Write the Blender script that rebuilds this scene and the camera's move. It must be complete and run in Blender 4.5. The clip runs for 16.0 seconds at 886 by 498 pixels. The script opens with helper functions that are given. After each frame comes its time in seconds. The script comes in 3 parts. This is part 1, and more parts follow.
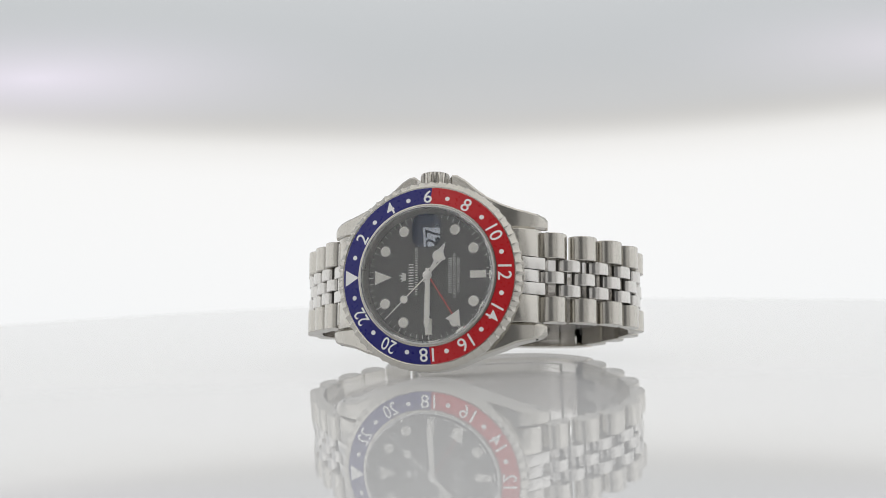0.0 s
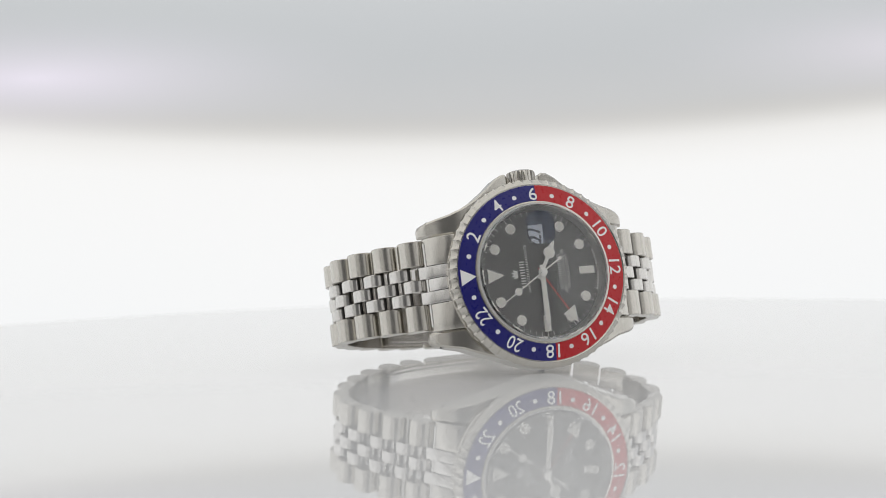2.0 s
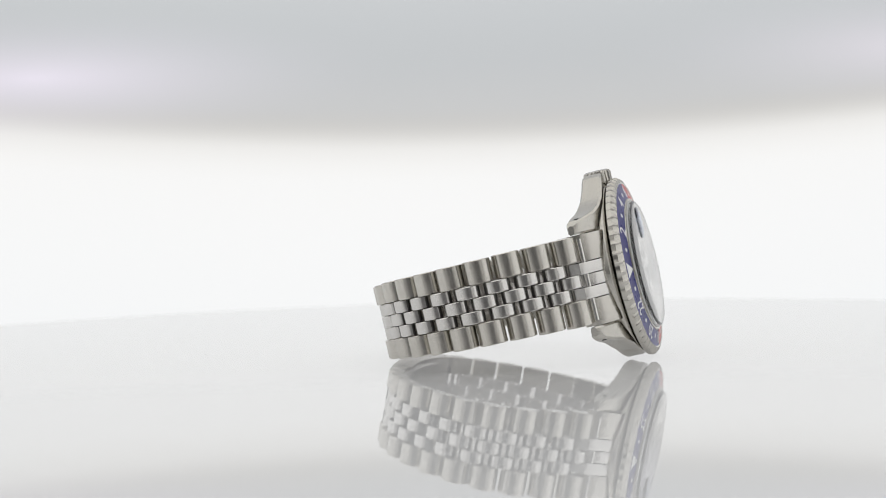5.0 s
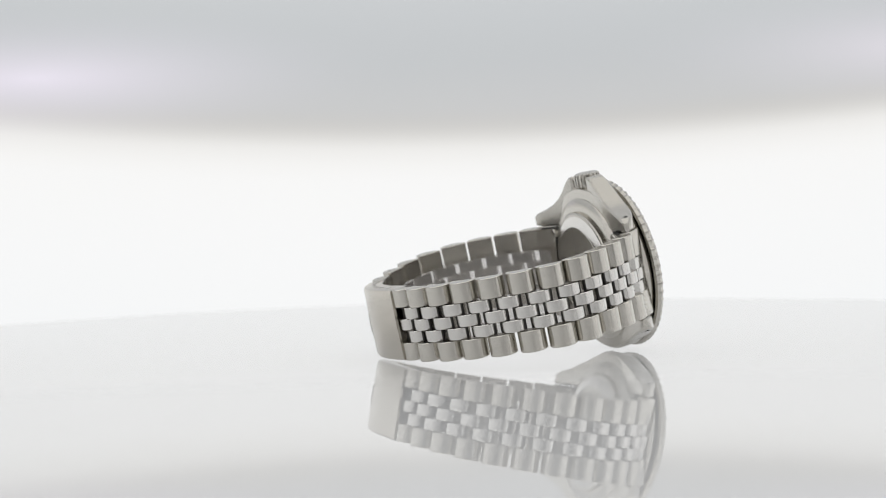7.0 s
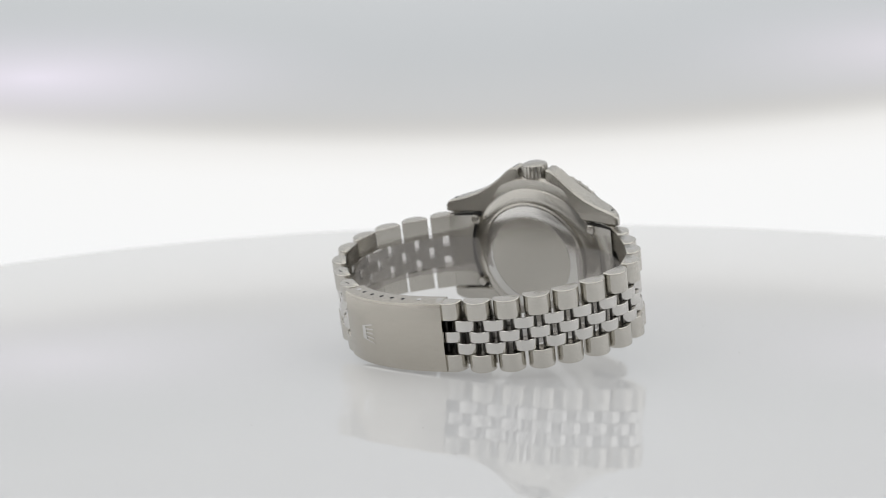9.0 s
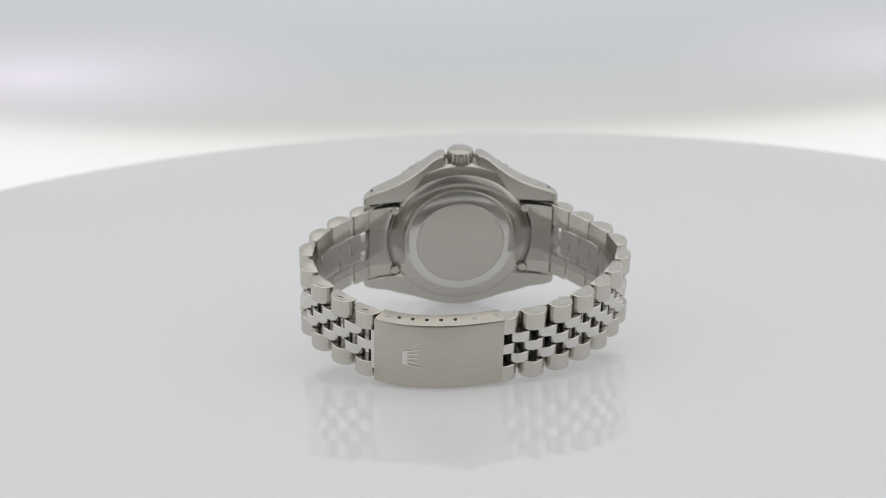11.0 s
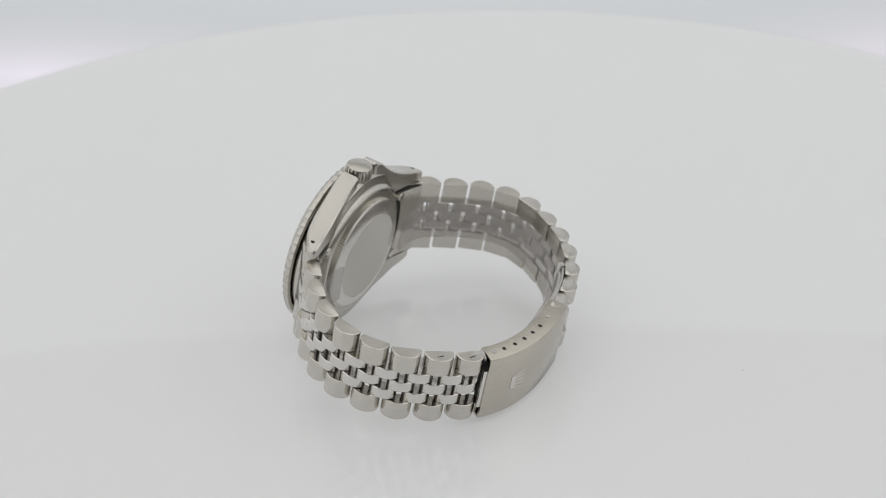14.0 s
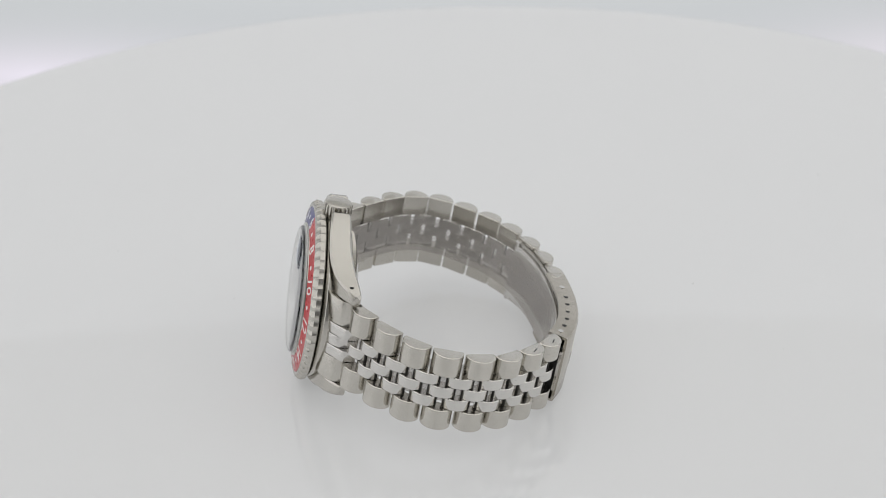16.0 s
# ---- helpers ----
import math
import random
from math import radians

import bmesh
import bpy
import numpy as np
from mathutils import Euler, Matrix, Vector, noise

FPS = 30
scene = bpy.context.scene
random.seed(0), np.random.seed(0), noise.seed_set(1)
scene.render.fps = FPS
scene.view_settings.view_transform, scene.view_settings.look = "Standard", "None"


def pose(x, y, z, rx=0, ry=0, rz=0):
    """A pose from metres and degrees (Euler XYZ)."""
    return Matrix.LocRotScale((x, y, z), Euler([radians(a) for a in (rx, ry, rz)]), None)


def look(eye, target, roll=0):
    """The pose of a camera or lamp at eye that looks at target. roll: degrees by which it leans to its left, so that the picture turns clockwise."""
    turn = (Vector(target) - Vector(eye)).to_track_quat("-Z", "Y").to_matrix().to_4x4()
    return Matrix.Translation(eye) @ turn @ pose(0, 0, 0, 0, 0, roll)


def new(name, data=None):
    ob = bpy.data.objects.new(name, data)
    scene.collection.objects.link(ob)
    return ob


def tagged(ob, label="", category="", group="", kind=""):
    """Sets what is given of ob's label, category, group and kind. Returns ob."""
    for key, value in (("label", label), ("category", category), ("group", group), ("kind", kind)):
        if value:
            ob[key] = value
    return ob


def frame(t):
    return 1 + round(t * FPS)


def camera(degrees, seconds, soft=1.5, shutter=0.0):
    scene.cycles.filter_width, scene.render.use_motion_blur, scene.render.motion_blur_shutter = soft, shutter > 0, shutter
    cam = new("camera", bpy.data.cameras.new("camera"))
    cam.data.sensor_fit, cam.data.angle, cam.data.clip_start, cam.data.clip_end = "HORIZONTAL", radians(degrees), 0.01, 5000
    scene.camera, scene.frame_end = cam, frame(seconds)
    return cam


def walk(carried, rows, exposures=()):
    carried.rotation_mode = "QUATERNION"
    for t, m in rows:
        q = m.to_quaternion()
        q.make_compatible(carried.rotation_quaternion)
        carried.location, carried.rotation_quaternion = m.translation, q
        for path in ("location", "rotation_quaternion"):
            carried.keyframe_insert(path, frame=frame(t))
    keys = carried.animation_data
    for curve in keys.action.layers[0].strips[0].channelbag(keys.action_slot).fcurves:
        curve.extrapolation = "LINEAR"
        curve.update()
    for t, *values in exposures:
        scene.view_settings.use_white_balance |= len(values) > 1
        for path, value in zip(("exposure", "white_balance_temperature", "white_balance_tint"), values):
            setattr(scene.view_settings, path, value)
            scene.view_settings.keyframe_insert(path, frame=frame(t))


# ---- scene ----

# The camera rides on a swinging arm whose pivot lies on the turntable's axis; the lit backdrop hangs at the arm's other end.
LENS = 29.5
ARM, PIVOT, AIM, SIDE, ROLL = 0.3941, 0.0090, 2.443, 1.073, -1.50
SPIN, SPIN_START = 18.278, 138.9          # turntable: degrees a second, angle at the start
ARM_ROWS = ((0, 4.16), (5.2, 4.16), (6.9, 4.16), (7.2, 4.2), (7.5, 4.62), (8, 6.75), (8.5, 9.1), (9, 11.4), (9.6, 14.07), (10.2, 16.75),
            (10.8, 19.42), (11.5, 22.55), (12, 24.85), (12.5, 26.9), (13, 29.05), (13.5, 30.93), (14, 32.12), (14.5, 32.45), (15, 32.6), (15.5, 32.62), (16, 32.5))


def arm_eye(e):
    e = radians(e)
    return Vector((0, -ARM * math.cos(e), PIVOT + ARM * math.sin(e)))


def arm_view(e):
    p, s = radians(e - AIM), radians(SIDE)
    ahead = Vector((-math.sin(s) * math.cos(p), math.cos(s) * math.cos(p), -math.sin(p)))
    return look(arm_eye(e), arm_eye(e) + ahead, ROLL)


cam = camera(LENS, 16.0, soft=0.6)
cam.data.dof.use_dof, cam.data.dof.focus_distance, cam.data.dof.aperture_fstop = True, 0.364, 22.0
walk(cam, [(t, arm_view(e)) for t, e in ARM_ROWS], exposures=[(0, 0.0), (16, 0.0)])

# ---- light ----
world = bpy.data.worlds.new("studio_world")
world.use_nodes = True
world.node_tree.nodes["Background"].inputs[0].default_value = (0.9, 0.92, 1.0, 1)
world.node_tree.nodes["Background"].inputs[1].default_value = 0.05
scene.world = world


def softbox(name, at, to, sx, sy, watts, color=(1, 1, 1)):
    lamp = bpy.data.lights.new(name, "AREA")
    lamp.shape, lamp.size, lamp.size_y, lamp.energy, lamp.color = "RECTANGLE", sx, sy, watts, color
    new(name, lamp).matrix_world = look(at, to)


# the tent's glowing cloth: a wide ceiling, two sides, and two narrower panels beside the opening for the camera
softbox("softbox_top", (0.0, 0.0, 1.1), (0, 0.001, 0), 2.0, 2.0, 7.7, (1.0, 0.99, 0.97))
softbox("softbox_side", (-1.0, -0.25, 0.45), (0, -0.25, 0.45), 1.1, 1.2, 2.1, (0.98, 0.985, 1.0))
softbox("softbox_side", (1.0, -0.25, 0.45), (0, -0.25, 0.45), 1.1, 1.2, 2.1, (0.98, 0.985, 1.0))
softbox("softbox_front", (-0.58, -0.9, 0.5), (-0.15, 0, 0.3), 0.7, 1.0, 0.85, (1.0, 0.99, 0.97))
softbox("softbox_front", (0.58, -0.9, 0.5), (0.15, 0, 0.3), 0.7, 1.0, 0.85, (1.0, 0.99, 0.97))


# ---- materials ----
def material(name, color, rough=0.5, metal=0.0, spec=0.5, ior=1.45):
    m = bpy.data.materials.new(name)
    m.use_nodes = True
    b = m.node_tree.nodes["Principled BSDF"]
    b.inputs["Base Color"].default_value = (*color, 1)
    b.inputs["Roughness"].default_value, b.inputs["Metallic"].default_value = rough, metal
    b.inputs["IOR"].default_value, b.inputs["Specular IOR Level"].default_value = ior, spec
    return m


def grain(m, scale, low, high, stretch=(1, 1, 1), bump=0.0, tint=0.0, detail=4, streak=0.0):
    """Roughness, relief and slight colour variation by stretched noise on the object's own coordinates (per metre)."""
    n, l = m.node_tree.nodes, m.node_tree.links
    b = n["Principled BSDF"]
    co, mp, nz, rg = n.new("ShaderNodeTexCoord"), n.new("ShaderNodeMapping"), n.new("ShaderNodeTexNoise"), n.new("ShaderNodeMapRange")
    mp.inputs["Scale"].default_value = stretch
    nz.inputs["Scale"].default_value, nz.inputs["Detail"].default_value = scale, detail
    rg.inputs["From Min"].default_value, rg.inputs["From Max"].default_value = 0.3, 0.7
    rg.inputs["To Min"].default_value, rg.inputs["To Max"].default_value = low, high
    l.new(co.outputs["Object"], mp.inputs["Vector"])
    l.new(mp.outputs["Vector"], nz.inputs["Vector"])
    l.new(nz.outputs["Fac"], rg.inputs["Value"])
    l.new(rg.outputs["Result"], b.inputs["Roughness"])
    if bump:
        bp = n.new("ShaderNodeBump")
        bp.inputs["Strength"].default_value, bp.inputs["Distance"].default_value = bump, 0.00003
        l.new(nz.outputs["Fac"], bp.inputs["Height"])
        l.new(bp.outputs["Normal"], b.inputs["Normal"])
    if tint:
        big, mix = n.new("ShaderNodeTexNoise"), n.new("ShaderNodeMix")
        big.inputs["Scale"].default_value, big.inputs["Detail"].default_value = scale * 0.13, 3
        mix.data_type = "RGBA"
        c = b.inputs["Base Color"].default_value[:3]
        mix.inputs["A"].default_value = (*[v * (1 - tint) for v in c], 1)
        mix.inputs["B"].default_value = (*[min(1, v * (1 + tint)) for v in c], 1)
        l.new(co.outputs["Object"], big.inputs["Vector"])
        l.new(big.outputs["Fac"], mix.inputs["Factor"])
        last = mix.outputs["Result"]
        if streak:
            tone, mul = n.new("ShaderNodeMapRange"), n.new("ShaderNodeMix")
            tone.inputs["From Min"].default_value, tone.inputs["From Max"].default_value = 0.3, 0.7
            tone.inputs["To Min"].default_value, tone.inputs["To Max"].default_value = 1 - streak, 1 + streak
            mul.data_type, mul.blend_type = "RGBA", "MULTIPLY"
            mul.inputs["Factor"].default_value = 1
            l.new(nz.outputs["Fac"], tone.inputs["Value"])
            l.new(last, mul.inputs["A"])
            l.new(tone.outputs["Result"], mul.inputs["B"])
            last = mul.outputs["Result"]
        l.new(last, b.inputs["Base Color"])
    return m


STEEL = (0.60, 0.578, 0.532)
BRUSHED = grain(material("brushed_steel", STEEL, 0.3, 1), 9000, 0.20, 0.26, (1, 0.02, 0.02), 0.008, 0.05, 2, 0.025)
BRUSHED_V = grain(material("brushed_steel_lengthwise", (0.53, 0.50, 0.445), 0.3, 1), 9000, 0.18, 0.25, (1, 0.02, 0.02), 0.03, 0.05, 2, 0.03)
SATIN = grain(material("satin_steel", (0.55, 0.53, 0.487), 0.34, 1), 9000, 0.19, 0.25, (1, 0.03, 1), 0.0, 0.04, 2, 0.02)
POLISHED = grain(material("polished_steel", (0.68, 0.665, 0.64), 0.1, 1), 700, 0.15, 0.21, (1, 1, 1), 0.0, 0.03)
# near-black: the shade deep between the links is put into this colour
SHADED_PIN_STEEL = grain(material("shaded_pin_steel", (0.07, 0.067, 0.063), 0.4, 1), 900, 0.4, 0.55, tint=0.1)
HAND_STEEL = grain(material("bright_silver", (0.78, 0.77, 0.74), 0.3, 1), 3000, 0.26, 0.34)
DARK = material("dark_recess", (0.02, 0.02, 0.02), 0.6)
BLACK_DIAL = grain(material("black_gloss_dial", (0.05, 0.0505, 0.051), 0.25), 900, 0.2, 0.3, tint=0.05)
LUME = grain(material("cream_lume", (0.86, 0.85, 0.79), 0.6), 1500, 0.55, 0.7, tint=0.04)
WHITE_PRINT = material("white_print", (0.9, 0.9, 0.89), 0.5)
GREY_PRINT = material("silver_print", (0.75, 0.75, 0.73), 0.5)
BLACK_PRINT = material("black_print", (0.01, 0.01, 0.01), 0.5)
BLUE = grain(material("blue_anodised_insert", (0.014, 0.014, 0.17), 0.3), 1500, 0.27, 0.29, tint=0.02)
RED = grain(material("red_anodised_insert", (0.52, 0.018, 0.024), 0.3), 1500, 0.27, 0.29, tint=0.02)
RED_HAND = material("red_hand_paint", (0.5, 0.03, 0.025), 0.35)
SAPPHIRE = material("sapphire_crystal", (1, 1, 1), 0.0, ior=1.77)
SAPPHIRE.node_tree.nodes["Principled BSDF"].inputs["Transmission Weight"].default_value = 1
SAPPHIRE.node_tree.nodes["Principled BSDF"].inputs["Specular Tint"].default_value = (0.9, 0.9, 0.9, 1)
COATED = material("blue_coated_sapphire", (0.80, 0.83, 0.89), 0.0, ior=1.77)
COATED.node_tree.nodes["Principled BSDF"].inputs["Transmission Weight"].default_value = 1
COATED.node_tree.nodes["Principled BSDF"].inputs["Specular Tint"].default_value = (0.06, 0.09, 0.2, 1)
# opal acrylic; added emission stands for light from below and keeps the watch's shadow faint
ACRYLIC = grain(material("glowing_opal_acrylic", (0.44, 0.443, 0.446), 0.01, ior=1.62), 60, 0.0, 0.012, tint=0.012)
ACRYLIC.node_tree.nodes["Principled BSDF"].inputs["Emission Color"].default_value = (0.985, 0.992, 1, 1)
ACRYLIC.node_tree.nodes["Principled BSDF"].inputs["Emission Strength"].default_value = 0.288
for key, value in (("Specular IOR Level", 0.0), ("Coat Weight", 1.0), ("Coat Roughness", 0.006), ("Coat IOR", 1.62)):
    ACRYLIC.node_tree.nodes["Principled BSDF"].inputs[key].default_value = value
WALL_PAINT = grain(material("white_studio_paint", (0.82, 0.82, 0.815), 0.7), 6, 0.6, 0.8, tint=0.04)
DARK_WALL = grain(material("dark_studio_paint", (0.2, 0.2, 0.202), 0.7), 6, 0.6, 0.8, tint=0.08)
FLOOR_PAINT = grain(material("grey_studio_floor", (0.3, 0.3, 0.3), 0.6), 5, 0.5, 0.7, tint=0.08)
GREY_METAL = grain(material("grey_painted_metal", (0.35, 0.35, 0.36), 0.4), 40, 0.35, 0.5, tint=0.05)
GASKET = material("pale_nylon", (0.62, 0.62, 0.61), 0.4)
SPECK = material("dust_speck", (0.35, 0.34, 0.33), 0.8)


def clear_film():
    m = bpy.data.materials.new("clear_plastic_film")
    m.use_nodes = True
    n, l = m.node_tree.nodes, m.node_tree.links
    b = n["Principled BSDF"]
    b.inputs["Base Color"].default_value, b.inputs["Roughness"].default_value = (0.48, 0.465, 0.455, 1), 0.05
    tr, mix = n.new("ShaderNodeBsdfTransparent"), n.new("ShaderNodeMixShader")
    tr.inputs["Color"].default_value = (0.93, 0.92, 0.91, 1)
    mix.inputs["Fac"].default_value = 0.25
    l.new(tr.outputs[0], mix.inputs[1])
    l.new(b.outputs[0], mix.inputs[2])
    l.new(mix.outputs[0], n["Material Output"].inputs["Surface"])
    return m


FILM = clear_film()


def glow(name, color, strength):
    m = bpy.data.materials.new(name)
    m.use_nodes = True
    n, l = m.node_tree.nodes, m.node_tree.links
    b = n["Principled BSDF"]
    b.inputs["Base Color"].default_value = (0.03, 0.03, 0.03, 1)
    b.inputs["Emission Color"].default_value, b.inputs["Emission Strength"].default_value = (*color, 1), strength
    return m


# ---- mesh helpers: millimetres in, metres out ----
MM = 0.001
UP = Matrix(((0.027942, -0.963421, -0.266531), (0.201797, 0.266582, -0.942451), (0.979029, -0.027451, 0.201864)))
# watch space: x to 3 o'clock, y to 12 o'clock, z out of the dial; this pose lays the watch on its 9 o'clock side
LAID = Matrix.Translation(Vector((-10.139, -37.799, 21.509)) * MM) @ UP.to_4x4()
LAID = Matrix.Rotation(radians(-SPIN_START), 4, "Z") @ LAID


def part(name, bm, mat, parent, label="", smooth=40):
    """Links a bmesh as one mesh object under a thing or a part; parts of the watch lie in watch space."""
    bmesh.ops.remove_doubles(bm, verts=bm.verts, dist=1e-5)
    bmesh.ops.recalc_face_normals(bm, faces=bm.faces)
    for v in bm.verts:
        v.co *= MM
    sharp = radians(smooth)
    for f in bm.faces:
        f.smooth = True
    for e in bm.edges:
        e.smooth = len(e.link_faces) == 2 and e.calc_face_angle(3.2) < sharp
    me = bpy.data.meshes.new(name)
    bm.to_mesh(me)
    bm.free()
    me.materials.append(mat)
    return place(name, me, parent, label)


def place(name, me, parent, label=""):
    ob = new(name, me)
    ob.parent = parent
    if parent is not None and parent.type == "EMPTY" and parent.name.startswith("wristwatch"):
        ob.matrix_basis = LAID
    return tagged(ob, label) if label else ob


def lathe(bm, profile, n=128, axis="z", wave=None, center=(0, 0, 0)):
    """Turns (radius, height) pairs round an axis; wave(angle, index) scales a radius. Radius 0 closes an end."""
    rings = []
    for i, (r, h) in enumerate(profile):
        if r <= 1e-6:
            ring = [bm.verts.new(turned(0, 0, h, axis, center))]
        else:
            ring = []
            for k in range(n):
                a = 2 * math.pi * k / n
                rr = r + (wave(k, i) if wave else 0)
                ring.append(bm.verts.new(turned(rr * math.sin(a), rr * math.cos(a), h, axis, center)))
        rings.append(ring)
    for a, b in zip(rings, rings[1:]):
        for k in range(n):
            q = [a[k % len(a)], a[(k + 1) % n % len(a)], b[(k + 1) % n % len(b)], b[k % len(b)]]
            q = list(dict.fromkeys(q))
            if len(q) > 2:
                bm.faces.new(q)
    return bm


def turned(x, y, h, axis, center):
    p = (x, y, h) if axis == "z" else (h, x, y)
    return [a + b for a, b in zip(p, center)]


def loft(bm, sections, closed=True):
    """Joins rings of equal length and caps both ends."""
    rings = [[bm.verts.new(p) for p in s] for s in sections]
    n = len(rings[0])
    for a, b in zip(rings, rings[1:]):
        for k in range(n):
            bm.faces.new((a[k], a[(k + 1) % n], b[(k + 1) % n], b[k]))
    if closed:
        bm.faces.new(rings[0][::-1])
        bm.faces.new(rings[-1])
    return bm


def box_ring(x0, x1, z0, z1, y, r=0.3, turns=(0, 45, 90)):
    """A rounded rectangle in x and z at y."""
    out = []
    for cx, cz, a0 in ((x1 - r, z1 - r, 0), (x0 + r, z1 - r, 90), (x0 + r, z0 + r, 180), (x1 - r, z0 + r, 270)):
        for a in turns:
            t = radians(a0 + a)
            out.append((cx + r * math.cos(t), y, cz + r * math.sin(t)))
    return out


def slab(bm, outline, z0, z1, m=None, bevel=0.0):
    """A flat plate from an outline in x and y; its top edge may be bevelled."""
    m = m or Matrix.Identity(4)
    c = sum((Vector((*p, 0)) for p in outline), Vector()) / len(outline)

    def ring(z, inset):
        out = []
        for p in outline:
            q = Vector((*p, 0))
            d = (c - q)
            q = q + d.normalized() * min(inset, d.length * 0.5)
            out.append(m @ Vector((q.x, q.y, z)))
        return out
    rows = [ring(z0, 0), ring(z1 - bevel, 0)] + ([ring(z1, bevel)] if bevel else [])
    return loft(bm, rows)


def disc_outline(r, n=28, cx=0.0, cy=0.0):
    return [(cx + r * math.cos(2 * math.pi * k / n), cy + r * math.sin(2 * math.pi * k / n)) for k in range(n)]


def round_rect(w, h, r, cx=0.0, cy=0.0, n=5):
    out = []
    for sx, sy, a0 in ((1, 1, 0), (-1, 1, 90), (-1, -1, 180), (1, -1, 270)):
        for k in range(n):
            t = radians(a0 + 90 * k / (n - 1))
            out.append((cx + sx * (w / 2 - r) + r * math.cos(t), cy + sy * (h / 2 - r) + r * math.sin(t)))
    return out


def lettering(name, text, height, mat, parent, m, width=0.0, label="", weight=0.0):
    """Raised letters with the built-in font, centred, cap height and whole width in millimetres, laid at the pose m (millimetres)."""
    cu = bpy.data.curves.new(name, "FONT")
    cu.body, cu.align_x, cu.align_y, cu.size, cu.extrude, cu.offset, cu.resolution_u = text, "LEFT", "BOTTOM_BASELINE", 1.0, 0.02, weight, 3
    ob = new("letters_tmp", cu)
    bpy.context.view_layer.update()
    me = bpy.data.meshes.new_from_object(ob.evaluated_get(bpy.context.evaluated_depsgraph_get()))
    bpy.data.objects.remove(ob)
    xs, ys = [v.co.x for v in me.vertices], [v.co.y for v in me.vertices]
    ky = height / (max(ys) - min(ys))
    kx = width / (max(xs) - min(xs)) if width else ky
    cx, cy = (max(xs) + min(xs)) / 2, (max(ys) + min(ys)) / 2
    for v in me.vertices:
        v.co = (m @ Vector(((v.co.x - cx) * kx, (v.co.y - cy) * ky, v.co.z))) * MM
    me.name = name
    me.materials.clear()
    me.materials.append(mat)
    return place(name, me, parent, label)


def clock(deg, r, z=0.0):
    """A pose at a clock angle and radius, its y axis pointing outwards."""
    return Matrix.Rotation(radians(-deg), 4, "Z") @ Matrix.Translation((0, r, z))


# ---- the place ----
def wall(name, x0, x1, y0, y1, z0, z1, mat, label):
    bm = bmesh.new()
    loft(bm, [[(x, y, z) for x, y in ((x0, y0), (x1, y0), (x1, y1), (x0, y1))] for z in (z0, z1)])
    ob = part(name, bm, mat, None, smooth=10)
    return tagged(ob, label, kind="structure")


def build_room():
    wall("floor", -1150, 1150, -1150, 1150, -1000, -900, FLOOR_PAINT, "plain grey painted studio floor")
    wall("ceiling", -1150, 1150, -1150, 1150, 1150, 1250, WALL_PAINT, "plain white studio ceiling")
    wall("wall_north", -1150, 1150, 1050, 1150, -900, 1150, WALL_PAINT, "plain white studio wall")
    wall("wall_south", -1150, 1150, -1150, -1050, -900, 1150, DARK_WALL, "plain dark grey studio wall")
    wall("wall_west", -1150, -1050, -1050, 1050, -900, 1150, WALL_PAINT, "plain white studio wall")
    wall("wall_east", 1050, 1150, -1050, 1050, -900, 1150, WALL_PAINT, "plain white studio wall")
    bm = bmesh.new()
    lathe(bm, [(0, -900), (160, -900), (160, -885), (60, -870), (60, -40), (150, -30), (150, -14), (0, -14)], 64)
    ob = part("turntable_stand", bm, GREY_METAL, None)
    tagged(ob, "grey metal column stand carrying the white turntable", "stand")


def build_turntable():
    top = tagged(new("turntable"), "round glossy opal acrylic turntable plate with an added even glow, slowly turning", "turntable")
    bm = bmesh.new()
    lathe(bm, [(0, -13.5), (150, -13.5), (150, -10), (216.4, -10), (218.4, -9), (219, -7), (219, -1.6), (218.2, -0.4), (217.2, 0), (216.6, 0), (0, 0)], 256)
    part("plate", bm, ACRYLIC, top, "glossy opal acrylic plate with an added even glow")
    rnd = random.Random(4)
    for k in range(9):
        bm = bmesh.new()
        a, r = rnd.uniform(0, 6.28), rnd.uniform(55, 150)
        s = rnd.uniform(0.1, 0.22)
        lathe(bm, [(s, 0.004), (s * 0.7, s * 0.3), (0, s * 0.4)], 7, center=(r * math.cos(a), r * math.sin(a), 0))
        part("dust_speck", bm, SPECK, top, "tiny grey speck of dust")
    return top


def build_backdrop():
    """Two lit screens, painted as emission on one curved sheet; built for the arm's lowest stand, origin at the arm's
    pivot.
    """
    screen = tagged(new("lit_backdrop"), "curved white lit photo backdrop with a greyer upper screen", "backdrop")
    far = 255.0

    def sheet(z0, z1, bow0, bow1, mat, name, y, label):
        bm = bmesh.new()
        # the bent outer wings are unseen, added for the crystal to mirror
        cols = [-640 + 1280 * k / 64 for k in range(65)]
        rows = [[(x, y - 0.00018 * x * x - 0.0012 * max(abs(x) - 330, 0) ** 2, z0 + bow0 * (x / 200) ** 2 + (z1 - z0 + (bow1 - bow0) * (x / 200) ** 2) * j / 8) for x in cols] for j in range(9)]
        f = [[bm.verts.new(p) for p in r] for r in rows]
        b = [[bm.verts.new((p[0], p[1] + 4, p[2])) for p in r] for r in rows]
        for j in range(8):
            for k in range(64):
                bm.faces.new((f[j][k], f[j][k + 1], f[j + 1][k + 1], f[j + 1][k]))
                bm.faces.new((b[j][k], b[j + 1][k], b[j + 1][k + 1], b[j][k + 1]))
        return part(name, bm, mat, screen, label)
    sheet(-75, 420, 0, 0, SCREEN, "screen", far, "white lit screen with a soft grey step and two lavender-white glows painted into its emission")
    return screen


